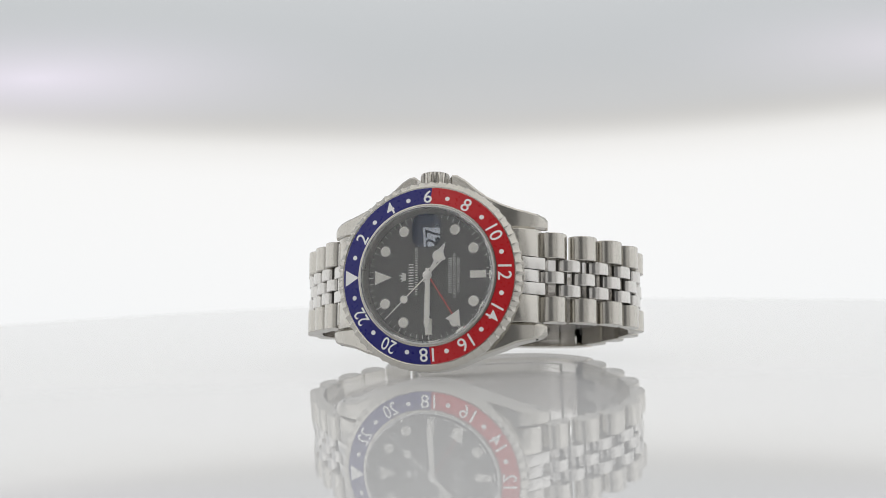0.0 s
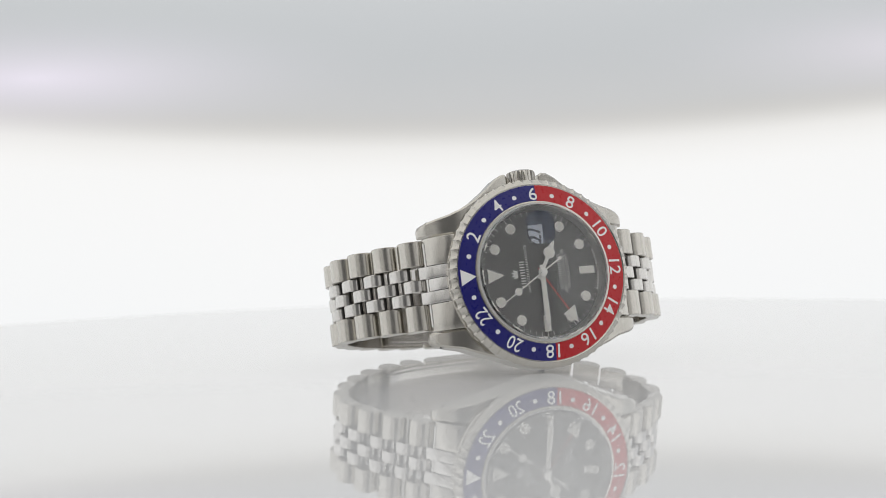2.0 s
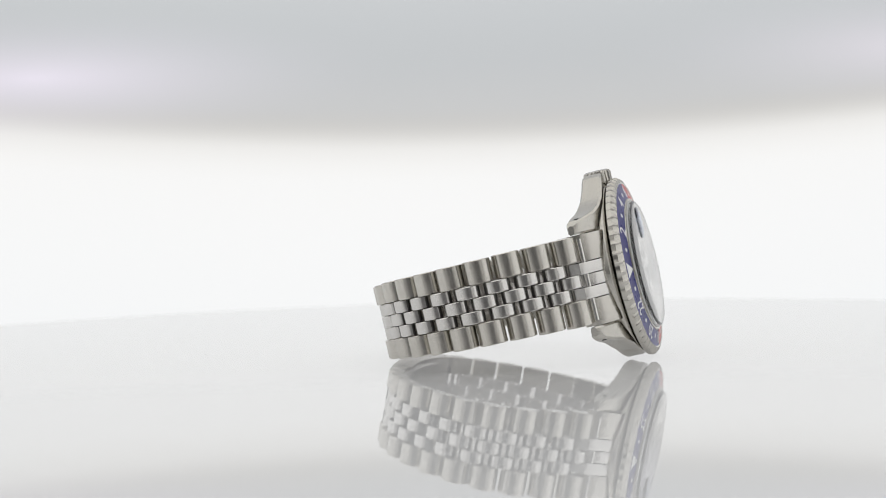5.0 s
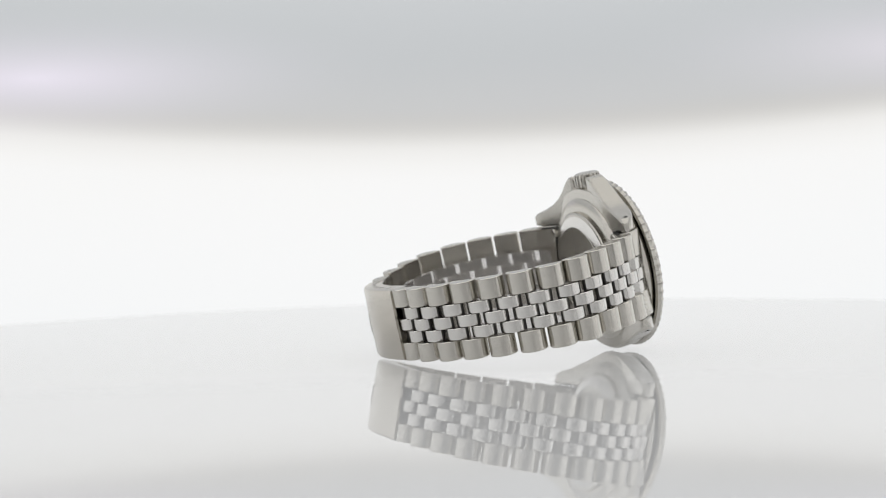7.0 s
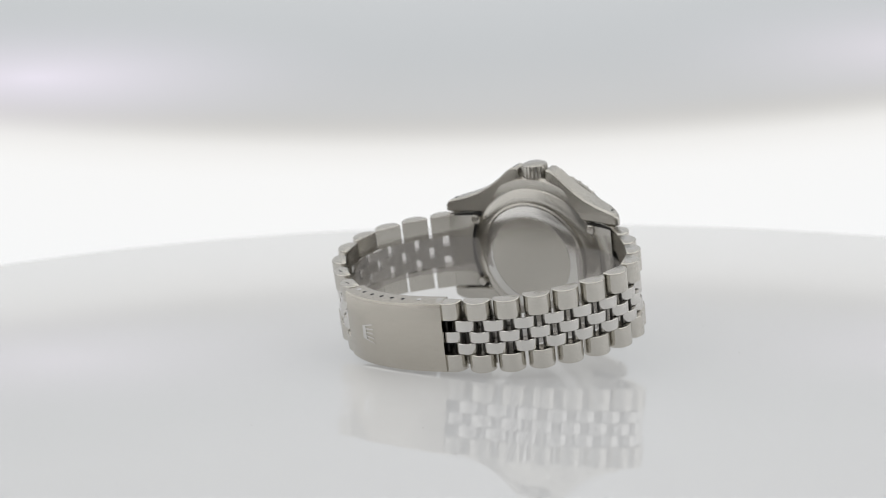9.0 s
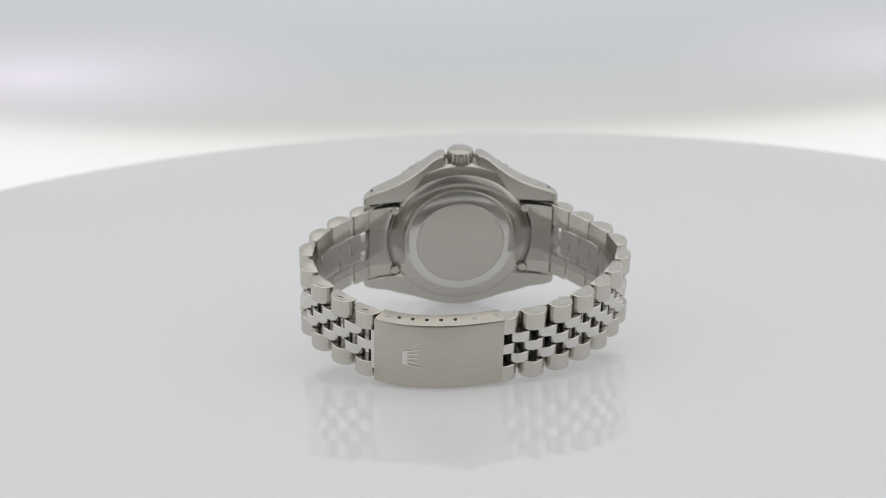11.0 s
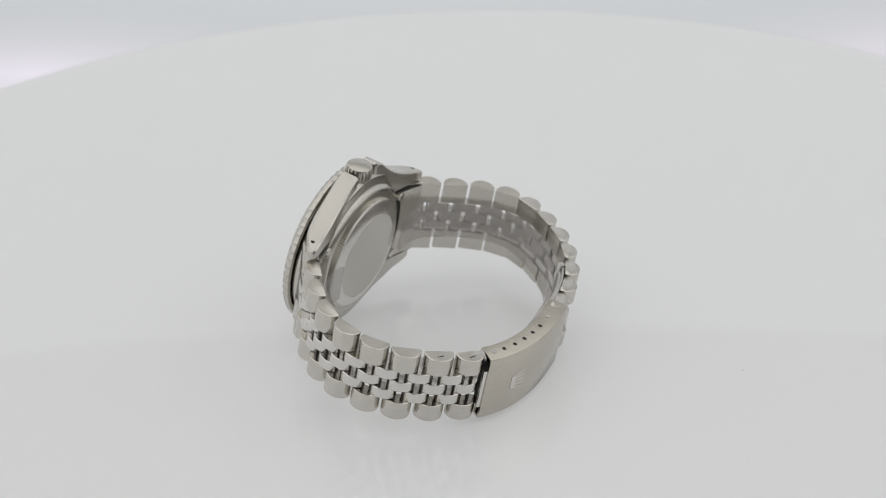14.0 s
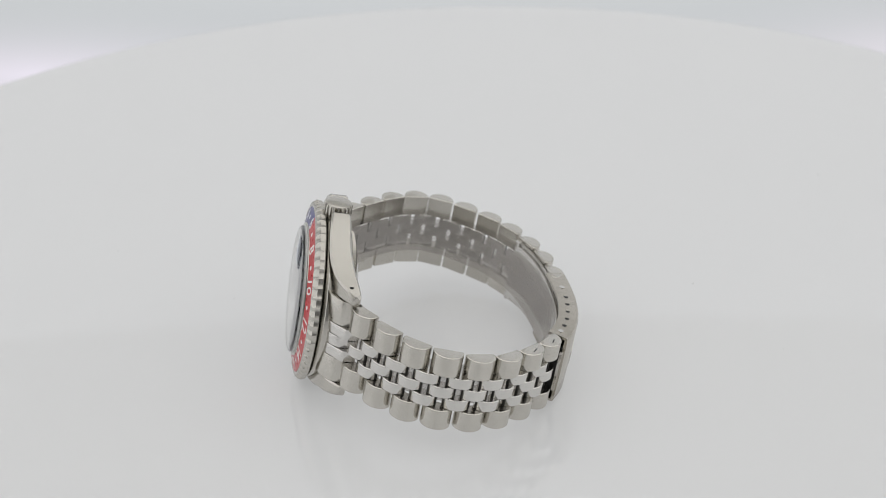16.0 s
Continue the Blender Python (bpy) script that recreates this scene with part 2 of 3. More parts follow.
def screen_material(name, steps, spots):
    """Glow painted into the emission colour: full below, a soft step that stands for blur to a greyer upper part whose
    border sags in the middle, two glow spots.
    """
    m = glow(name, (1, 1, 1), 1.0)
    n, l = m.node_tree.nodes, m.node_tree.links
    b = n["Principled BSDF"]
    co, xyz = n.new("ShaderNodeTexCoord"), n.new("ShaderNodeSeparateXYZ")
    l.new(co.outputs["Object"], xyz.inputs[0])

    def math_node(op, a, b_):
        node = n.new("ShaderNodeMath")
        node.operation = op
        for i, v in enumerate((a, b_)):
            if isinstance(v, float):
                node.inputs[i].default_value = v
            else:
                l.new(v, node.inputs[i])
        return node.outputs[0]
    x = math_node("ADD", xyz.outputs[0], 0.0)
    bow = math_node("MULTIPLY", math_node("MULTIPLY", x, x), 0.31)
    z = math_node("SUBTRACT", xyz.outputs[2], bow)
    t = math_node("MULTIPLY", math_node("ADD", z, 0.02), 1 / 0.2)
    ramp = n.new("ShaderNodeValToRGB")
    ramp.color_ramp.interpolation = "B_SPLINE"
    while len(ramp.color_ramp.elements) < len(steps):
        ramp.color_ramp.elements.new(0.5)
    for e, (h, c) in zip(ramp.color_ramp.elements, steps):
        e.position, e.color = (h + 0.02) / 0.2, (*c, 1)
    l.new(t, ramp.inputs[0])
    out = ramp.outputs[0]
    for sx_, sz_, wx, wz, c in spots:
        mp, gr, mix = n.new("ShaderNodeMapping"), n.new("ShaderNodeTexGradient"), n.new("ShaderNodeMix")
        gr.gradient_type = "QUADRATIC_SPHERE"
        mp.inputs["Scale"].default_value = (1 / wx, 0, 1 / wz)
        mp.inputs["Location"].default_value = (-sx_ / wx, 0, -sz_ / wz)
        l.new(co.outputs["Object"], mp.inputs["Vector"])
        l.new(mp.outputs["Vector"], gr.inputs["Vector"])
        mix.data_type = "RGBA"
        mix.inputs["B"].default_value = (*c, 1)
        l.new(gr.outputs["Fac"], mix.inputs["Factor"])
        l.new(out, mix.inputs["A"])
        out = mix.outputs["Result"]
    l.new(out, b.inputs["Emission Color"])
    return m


# painted brightness by height, then the two painted glow spots
SCREEN = screen_material("painted_glow_screen", ((-0.0138, (0.9, 0.91, 0.915)), (0.0346, (0.92, 0.92, 0.915)), (0.0478, (0.86, 0.85, 0.83)),
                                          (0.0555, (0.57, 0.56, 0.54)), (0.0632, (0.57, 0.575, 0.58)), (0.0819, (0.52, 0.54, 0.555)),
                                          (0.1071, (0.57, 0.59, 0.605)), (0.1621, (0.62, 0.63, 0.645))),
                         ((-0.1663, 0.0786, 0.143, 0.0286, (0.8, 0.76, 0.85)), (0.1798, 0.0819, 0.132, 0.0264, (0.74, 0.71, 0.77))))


# ---- the watch ----
def build_case(watch):
    bm = bmesh.new()
    lathe(bm, [(0, -3.0), (18.6, -3.0), (19.5, -3.3), (20.0, -4.0), (20.05, -7.4), (19.5, -8.2), (17.2, -8.5), (0, -8.5)], 160)
    guard = ((3.75, 21.9, -4.1, -7.4), (4.3, 22.3, -3.7, -7.9), (5.4, 22.1, -3.6, -8.0), (7.0, 21.1, -3.5, -8.1), (8.9, 19.4, -3.45, -8.2), (12, 17.1, -3.5, -8.5), (15, 15.5, -3.9, -9.0))
    plain = ((3, 19.3, -3.3, -8.2), (6, 18.8, -3.3, -8.3), (9, 17.8, -3.35, -8.4), (12, 16.7, -3.5, -8.6), (15, 15.7, -3.9, -9.0))
    tip = ((18, 14.4, -4.7, -9.5), (20.5, 13.8, -5.8, -10.0), (22.3, 13.3, -7.1, -10.3), (23.4, 12.8, -8.2, -10.4), (23.9, 12.2, -8.9, -10.1))
    for sx in (1, -1):
        for sy in (1, -1):
            rows = []
            for y, xo, zt, zb in (guard if sx > 0 else plain) + tip:
                ring = box_ring(10.15, xo, zb, zt, y * sy, 0.42, (0, 90))
                rows.append([(sx * x, yy, z) for x, yy, z in ring])
            loft(bm, rows)
    case = part("case", bm, SATIN, watch, "satin-brushed steel case with drilled lugs and crown guards", 28)
    for sx in (1, -1):
        for sy in (1, -1):
            bm = bmesh.new()
            lathe(bm, [(0.52, 12.6), (0.52, 13.52), (0.0, 13.52)], 16, "x", center=(0, 21.6 * sy, -8.3))
            if sx < 0:
                for v in bm.verts:
                    v.co.x *= -1
            part("lug_hole", bm, DARK, case, "dark drilled hole in the lug")
    bm = bmesh.new()
    lathe(bm, [(0, -8.3), (17.3, -8.3), (17.3, -8.6), (16.9, -9.0), (14.9, -9.6), (14.0, -9.65)], 160)
    back = part("case_back", bm, SATIN, watch, "steel screw-down case back with a fluted ring", 30)
    bm = bmesh.new()
    lathe(bm, [(14.1, -9.3), (14.1, -9.5), (14.1, -10.4), (13.8, -10.65), (13.3, -10.7)], 260, wave=lambda k, i: 0.24 if i in (1, 2) and k % 2 else 0)
    part("fluted_ring", bm, SATIN, back, "finely fluted ring", 20)
    bm = bmesh.new()
    lathe(bm, [(13.4, -10.68), (13.2, -10.75), (11.0, -11.45), (10.85, -11.45)], 160)
    part("back_slope", bm, POLISHED, back, "polished sloping rim", 30)
    bm = bmesh.new()
    lathe(bm, [(10.85, -11.4), (10.75, -11.48), (0, -11.48)], 160)
    part("back_plate", bm, SATIN, back, "plain satin disc", 20)
    return case


def build_crown(watch):
    bm = bmesh.new()
    teeth = lambda k, i: -0.3 if i in (1, 2) and (k // 3) % 2 else 0
    lathe(bm, [(0, 19.6), (3.2, 19.8), (3.2, 22.3), (2.95, 22.8), (2.3, 23.05), (0, 23.15)], 120, "x", teeth, (0, 0, -5.4))
    part("crown", bm, SATIN, watch, "fluted steel winding crown between the guards", 30)
    bm = bmesh.new()
    lathe(bm, [(0, 18.0), (2.1, 18.0), (2.1, 19.9), (0, 19.9)], 32, "x", None, (0, 0, -5.4))
    part("crown_tube", bm, POLISHED, watch)


def build_bezel(watch):
    bm = bmesh.new()
    n = 480

    def teeth(k, i):
        """Sixty scallops with narrow ridges between."""
        if i not in (2, 3, 4):
            return 0
        return -0.52 * math.sin(math.pi * (k % 8) / 8) ** 0.7 * (0.12, 0.6, 1.0)[i - 2]
    lathe(bm, [(14.2, -2.9), (19.8, -2.9), (20.45, -2.6), (20.6, -1.6), (20.05, -0.8), (19.2, -0.48), (18.95, -0.63), (15.3, 0.19), (15.27, 0.42), (15.0, 0.5), (14.75, 0.5), (14.56, 0.35), (14.56, -2.6)], n, wave=teeth)
    bezel = part("bezel", bm, SATIN, watch, "rotating steel bezel with a scalloped coin edge", 25)
    lo, hi = (15.35, 0.247), (18.9, -0.55)
    for name, mat, a0, a1, label in (("insert_blue", BLUE, -92.4, 92.4, "blue half of the bezel insert"), ("insert_red", RED, 92.4, 267.6, "red half of the bezel insert")):
        bm = bmesh.new()
        rows = []
        for k in range(97):
            a = radians(a0 + (a1 - a0) * k / 96)
            rows.append([(r * math.sin(a), r * math.cos(a), z) for r, z in (lo, hi, (hi[0], hi[1] - 0.3), (lo[0], lo[1] - 0.3))])
        loft(bm, rows)
        part(name, bm, mat, bezel, label)
    tilt = Matrix.Rotation(math.atan2(hi[1] - lo[1], hi[0] - lo[0]), 4, "X")
    for k in range(12):
        h = 2 * k
        m = clock(15 * h, 16.95, -0.087) @ tilt
        if h == 0:
            bm = bmesh.new()
            slab(bm, [(-1.75, 1.5), (1.75, 1.5), (0, -1.75)], -0.02, 0.03, m)
            part("triangle", bm, WHITE_PRINT, bezel, "white triangle at twenty-four")
        else:
            lettering("numeral", str(h), 2.9, WHITE_PRINT, bezel, m, 1.85 if h < 10 else 3.2, weight=0.006)
        bm = bmesh.new()
        slab(bm, disc_outline(0.5), -0.02, 0.03, clock(15 * (h + 1), 16.8, -0.055) @ tilt)
        part("dot", bm, WHITE_PRINT, bezel)
    return bezel


def bars(watch_part, name, y, widths, height, mat, label, gap=0.25):
    """A word that stays plain: a row of bars, centred on x = 0."""
    total = sum(widths) + gap * (len(widths) - 1)
    x = -total / 2
    bm = bmesh.new()
    for w in widths:
        slab(bm, [(x, y - height / 2), (x + w, y - height / 2), (x + w, y + height / 2), (x, y + height / 2)], DIAL, DIAL + 0.03)
        x += w + gap
    return part(name, bm, mat, watch_part, label)


DIAL = -2.2


def build_dial(watch):
    bm = bmesh.new()
    lathe(bm, [(0, DIAL - 0.5), (14.0, DIAL - 0.5), (14.0, DIAL), (0, DIAL)], 128)
    dial = part("dial", bm, BLACK_DIAL, watch, "glossy black dial")
    bm = bmesh.new()
    lathe(bm, [(13.6, DIAL), (14.1, -0.1), (14.5, -0.1), (14.5, DIAL), (13.6, DIAL)], 160)
    part("rehaut", bm, HAND_STEEL, watch, "polished steel inner ring round the dial")
    bm = bmesh.new()
    for k in range(60):
        if k % 5:
            slab(bm, [(-0.05, -0.42), (0.05, -0.42), (0.05, 0.42), (-0.05, 0.42)], DIAL, DIAL + 0.02, clock(6 * k, 13.0))
        else:
            slab(bm, [(-0.07, -0.5), (0.07, -0.5), (0.07, 0.5), (-0.07, 0.5)], DIAL, DIAL + 0.02, clock(6 * k, 13.05))
    tagged(part("minute_track", bm, GREY_PRINT, dial, "fine white minute track"), kind="stuff")
    for h in (1, 2, 4, 5, 7, 8, 10, 11):
        m = clock(30 * h, 11.25)
        bm = bmesh.new()
        slab(bm, disc_outline(1.2, 32), DIAL, DIAL + 0.34, m, 0.1)
        part("marker_rim", bm, POLISHED, dial, "round hour marker with a polished steel rim")
        bm = bmesh.new()
        slab(bm, disc_outline(0.99, 32), DIAL, DIAL + 0.40, m, 0.08)
        part("marker_lume", bm, LUME, dial, "round cream hour marker")
    for h, outline in ((0, [(-1.65, 2.0), (1.65, 2.0), (0, -2.0)]), (6, round_rect(1.7, 3.6, 0.12)), (9, round_rect(1.7, 3.6, 0.12))):
        m = clock(30 * h, 10.1 if h == 0 else 10.75)
        bm = bmesh.new()
        slab(bm, outline, DIAL, DIAL + 0.34, m, 0.1)
        part("marker_rim", bm, POLISHED, dial, "steel-rimmed hour marker")
        bm = bmesh.new()
        slab(bm, [(x * 0.8, y * 0.86 + (0.08 if h == 0 else 0)) for x, y in outline], DIAL, DIAL + 0.40, m, 0.06)
        part("marker_lume", bm, LUME, dial, "cream triangle at twelve" if h == 0 else "cream bar marker")
    # printing: brand words and emblem stay plain shapes
    bm = bmesh.new()
    slab(bm, [(-0.75, -0.8), (0.75, -0.8), (1.0, 0.35), (0.5, -0.1), (0.42, 0.75), (0.0, 0.0), (-0.42, 0.75), (-0.5, -0.1), (-1.0, 0.35)], DIAL, DIAL + 0.05, Matrix.Translation((0, 6.0, 0)))
    part("emblem", bm, GREY_PRINT, dial, "small silver emblem shape")
    bars(dial, "brand_bars", 4.05, (0.24,) * 10, 1.1, GREY_PRINT, "silver bars in place of a brand word", 0.34)
    bars(dial, "name_bars", 2.85, (0.13,) * 22, 0.55, GREY_PRINT, "thin silver bars in place of a name", 0.24)
    lettering("date_word", "DATE", 0.62, GREY_PRINT, dial, Matrix.Translation((5.2, 2.85, DIAL)), 2.0)
    bars(dial, "model_bars", -4.6, (0.17,) * 17, 0.75, GREY_PRINT, "silver bars in place of a model name", 0.28)
    lettering("small_print", "SUPERLATIVE CHRONOMETER", 0.6, GREY_PRINT, dial, Matrix.Translation((0, -5.55, DIAL)), 9.6)
    lettering("small_print", "OFFICIALLY CERTIFIED", 0.6, GREY_PRINT, dial, Matrix.Translation((0, -6.4, DIAL)), 7.4)
    bm = bmesh.new()
    for k in range(-7, 8):
        if abs(k) > 0:
            slab(bm, [(-0.2, -0.17), (0.2, -0.17), (0.2, 0.17), (-0.2, 0.17)], DIAL, DIAL + 0.02, clock(180 + 2.6 * k, 13.35))
    part("edge_print", bm, GREY_PRINT, dial, "tiny unreadable print at the dial's edge")
    # date
    bm = bmesh.new()
    slab(bm, round_rect(3.6, 2.9, 0.15, 8.55, -0.2), DIAL, DIAL + 0.03)
    date = part("date_disc", bm, WHITE_PRINT, dial, "white date window")
    lettering("date_numeral", "27", 2.1, BLACK_PRINT, date, Matrix.Translation((8.55, -0.2, DIAL + 0.03)), 2.9, weight=0.015)
    return dial


def build_crystal(watch):
    bm = bmesh.new()
    lathe(bm, [(0, -0.08), (14.5, -0.08), (14.5, 1.1), (14.25, 1.4), (14.05, 1.5), (14.0, 1.52), (13.9, 1.525), (8.0, 1.545), (0, 1.55)], 128)
    crystal = part("crystal", bm, SAPPHIRE, watch, "clear sapphire crystal", 12)
    bm = bmesh.new()
    lathe(bm, [(14.52, -0.05), (14.55, -0.05), (14.55, 0.52), (14.8, 0.53), (14.74, 0.78), (14.52, 0.84), (14.52, -0.05)], 160)
    part("gasket", bm, GASKET, crystal, "pale nylon gasket round the crystal")
    bm = bmesh.new()
    rows = []
    for k in range(9):
        s = (1.0, 0.985, 0.93, 0.83, 0.68, 0.52, 0.36, 0.2, 0.06)[k]
        z = (1.42, 1.66, 1.74, 1.83, 1.94, 2.03, 2.10, 2.14, 2.16)[k]
        rows.append([(x, y, z) for x, y in round_rect(7.2 * s, 6.3 * s, 2.2 * s, 9.3, -0.2, 7)])
    loft(bm, rows)
    lens = part("date_lens", bm, COATED, crystal, "rounded blue-coated magnifying lens over the date", 30)
    crystal.visible_shadow = lens.visible_shadow = False


def hand_shape(points, z, thick, m):
    bm = bmesh.new()
    slab(bm, points, z, z + thick, m, 0.06)
    return bm


def build_hands(watch):
    turn = lambda a: Matrix.Rotation(radians(-a), 4, "Z")
    z = DIAL + 0.55
    m = turn(237.5)
    hand = part("gmt_hand", hand_shape([(-0.14, -1.2), (0.14, -1.2), (0.14, 10.1), (-0.14, 10.1)], z, 0.1, m), RED_HAND, watch, "thin red hand with a triangular tip")
    part("arrow_rim", hand_shape([(-1.75, 9.8), (1.75, 9.8), (0, 13.2)], z, 0.12, m), HAND_STEEL, hand)
    part("arrow_lume", hand_shape([(-1.35, 10.0), (1.35, 10.0), (0, 12.6)], z + 0.02, 0.14, m), LUME, hand, "cream arrow tip")
    z += 0.3
    m = turn(118.5)
    hand = part("hour_hand", hand_shape([(-0.36, -1.6), (0.36, -1.6), (0.42, 3.7), (0.7, 5.7), (0, 8.0), (-0.7, 5.7), (-0.42, 3.7)], z, 0.14, m), HAND_STEEL, watch, "steel hour hand with a round lume-filled head")
    part("hour_rim", hand_shape(disc_outline(1.3, 32, 0, 4.7), z + 0.01, 0.16, m), HAND_STEEL, hand)
    part("hour_lume", hand_shape(disc_outline(1.02, 32, 0, 4.7), z + 0.03, 0.18, m), LUME, hand, "cream lume disc")
    z += 0.3
    m = turn(270.8)
    hand = part("minute_hand", hand_shape([(-0.5, -1.6), (0.5, -1.6), (0.66, 10.3), (0.0, 12.3), (-0.66, 10.3)], z, 0.14, m), HAND_STEEL, watch, "steel minute hand with a cream lume bar")
    part("minute_lume", hand_shape([(-0.3, 1.6), (0.3, 1.6), (0.46, 10.2), (0.0, 11.2), (-0.46, 10.2)], z + 0.03, 0.15, m), LUME, hand, "cream lume bar")
    z += 0.3
    bm = bmesh.new()
    slab(bm, [(-0.16, -5.0), (0.16, -5.0), (0.12, 6.8), (-0.12, 6.8)], z, z + 0.08)
    slab(bm, [(-0.12, 7.6), (0.12, 7.6), (0.07, 12.8), (-0.07, 12.8)], z, z + 0.08)
    slab(bm, disc_outline(0.45, 20, 0, -5.0), z, z + 0.1)
    slab(bm, disc_outline(0.85, 24, 0, 7.2), z, z + 0.1)
    lathe(bm, [(1.0, z - 0.1), (1.0, z + 0.2), (0.8, z + 0.35), (0, z + 0.38)], 40)
    second = part("second_hand", bm, HAND_STEEL, watch, "thin steel seconds hand with a small lume disc")
    part("second_lume", hand_shape(disc_outline(0.66, 24, 0, 7.2), z + 0.02, 0.12, None), LUME, second, "small cream lume disc")
    return second


# ---- bracelet: a loop of points (12 o'clock way, depth) followed by arc length ----
LOOP = ((19.5, -6.2), (24.2, -10.2), (28.2, -14.8), (32.1, -20.0), (35.2, -25.6), (36.5, -32.1), (34.9, -38.3), (31.6, -43.9), (27.7, -49.0), (22.7, -53.2),
        (17.2, -56.4), (11.2, -58.5), (5.0, -59.6), (-1.0, -60.3), (-6.5, -60.5), (-12.0, -59.9), (-17.4, -58.4), (-22.7, -55.5), (-28.3, -51.0), (-33.0, -45.8),
        (-36.7, -40.1), (-38.3, -33.2), (-37.6, -26.2), (-34.6, -20.3), (-30.3, -15.3), (-25.0, -11.0), (-20.0, -6.8))


def loop_table():
    pts = [Vector(p) for p in LOOP]
    pts = [2 * pts[0] - pts[1]] + pts + [2 * pts[-1] - pts[-2]]
    out = []
    for i in range(1, len(pts) - 2):
        a, b, c, d = pts[i - 1:i + 3]
        for k in range(24):
            t = k / 24
            out.append(0.5 * (2 * b + (c - a) * t + (2 * a - 5 * b + 4 * c - d) * t * t + (3 * b - a - 3 * c + d) * t ** 3))
    out.append(pts[-2])
    s = [0.0]
    for a, b in zip(out, out[1:]):
        s.append(s[-1] + (b - a).length)
    return np.array([tuple(p) for p in out]), np.array(s)


PATH_PTS, PATH_S = loop_table()


def s_of(y, z):
    """Arc length at the loop's place nearest to (y, z)."""
    return float(PATH_S[np.argmin(((PATH_PTS - (y, z)) ** 2).sum(1))])


S_END = float(PATH_S[-1])
S_CLASP0, S_CLASP1 = s_of(4.0, -59.7), s_of(-22.0, -55.9)


def sag(s):
    """Sideways shift of the bracelet as it settles on the plate."""
    return float(np.interp(s, (0, S_CLASP0 * 0.3, S_CLASP0 * 0.7, S_CLASP0, S_CLASP1, S_CLASP1 + 0.5 * (S_END - S_CLASP1), S_END), (0, 0.7, 0.7, 0.0, -1.3, 0.0, 0)))


def on_loop(s, x, h):
    """The point at arc length s, x across the bracelet, h outwards from the loop's middle line."""
    e = 0.4
    p = np.array([np.interp(s, PATH_S, PATH_PTS[:, i]) for i in (0, 1)])
    q = np.array([np.interp(min(s + e, S_END), PATH_S, PATH_PTS[:, i]) - np.interp(max(s - e, 0), PATH_S, PATH_PTS[:, i]) for i in (0, 1)])
    q /= np.linalg.norm(q)
    n = np.array((-q[1], q[0]))
    return Vector((x + sag(s), p[0] + n[0] * h, p[1] + n[1] * h))


def half_width(s):
    k = min(s / S_CLASP0, 1) if s < S_CLASP0 else min((S_END - s) / (S_END - S_CLASP1), 1)
    return 9.95 - 1.72 * max(k, 0) ** 0.75


def link_mesh(s, x0, x1, length, thick, flat=0.0):
    """A bracelet link: flat inside, domed outside, with softened ends; across from x0 to x1."""
    bm = bmesh.new()
    prof = []
    half = length / 2
    for k in range(13):
        a = math.pi * k / 12
        prof.append((half * math.cos(a), thick * (0.96 * math.sin(a) ** 0.92 - 0.34)))
    prof += [(-half * 0.96, -thick * 0.5), (half * 0.96, -thick * 0.5)]
    c = 0.14
    rows = []
    for x, k in ((x0, 0.93), (x0 + c, 1.0), (x1 - c, 1.0), (x1, 0.93)):
        rows.append([on_loop(s, 0, 0) + (on_loop(s, 0, hh * k - 0.25) - on_loop(s, 0, 0)) + flat_step(s, d * k) + Vector((x, 0, 0)) for d, hh in prof])
    return loft(bm, rows)


def flat_step(s, d):
    a, b = on_loop(s - 0.5, 0, 0), on_loop(s + 0.5, 0, 0)
    t = (b - a)
    t.x = 0
    return t.normalized() * d


INNER = 2.7


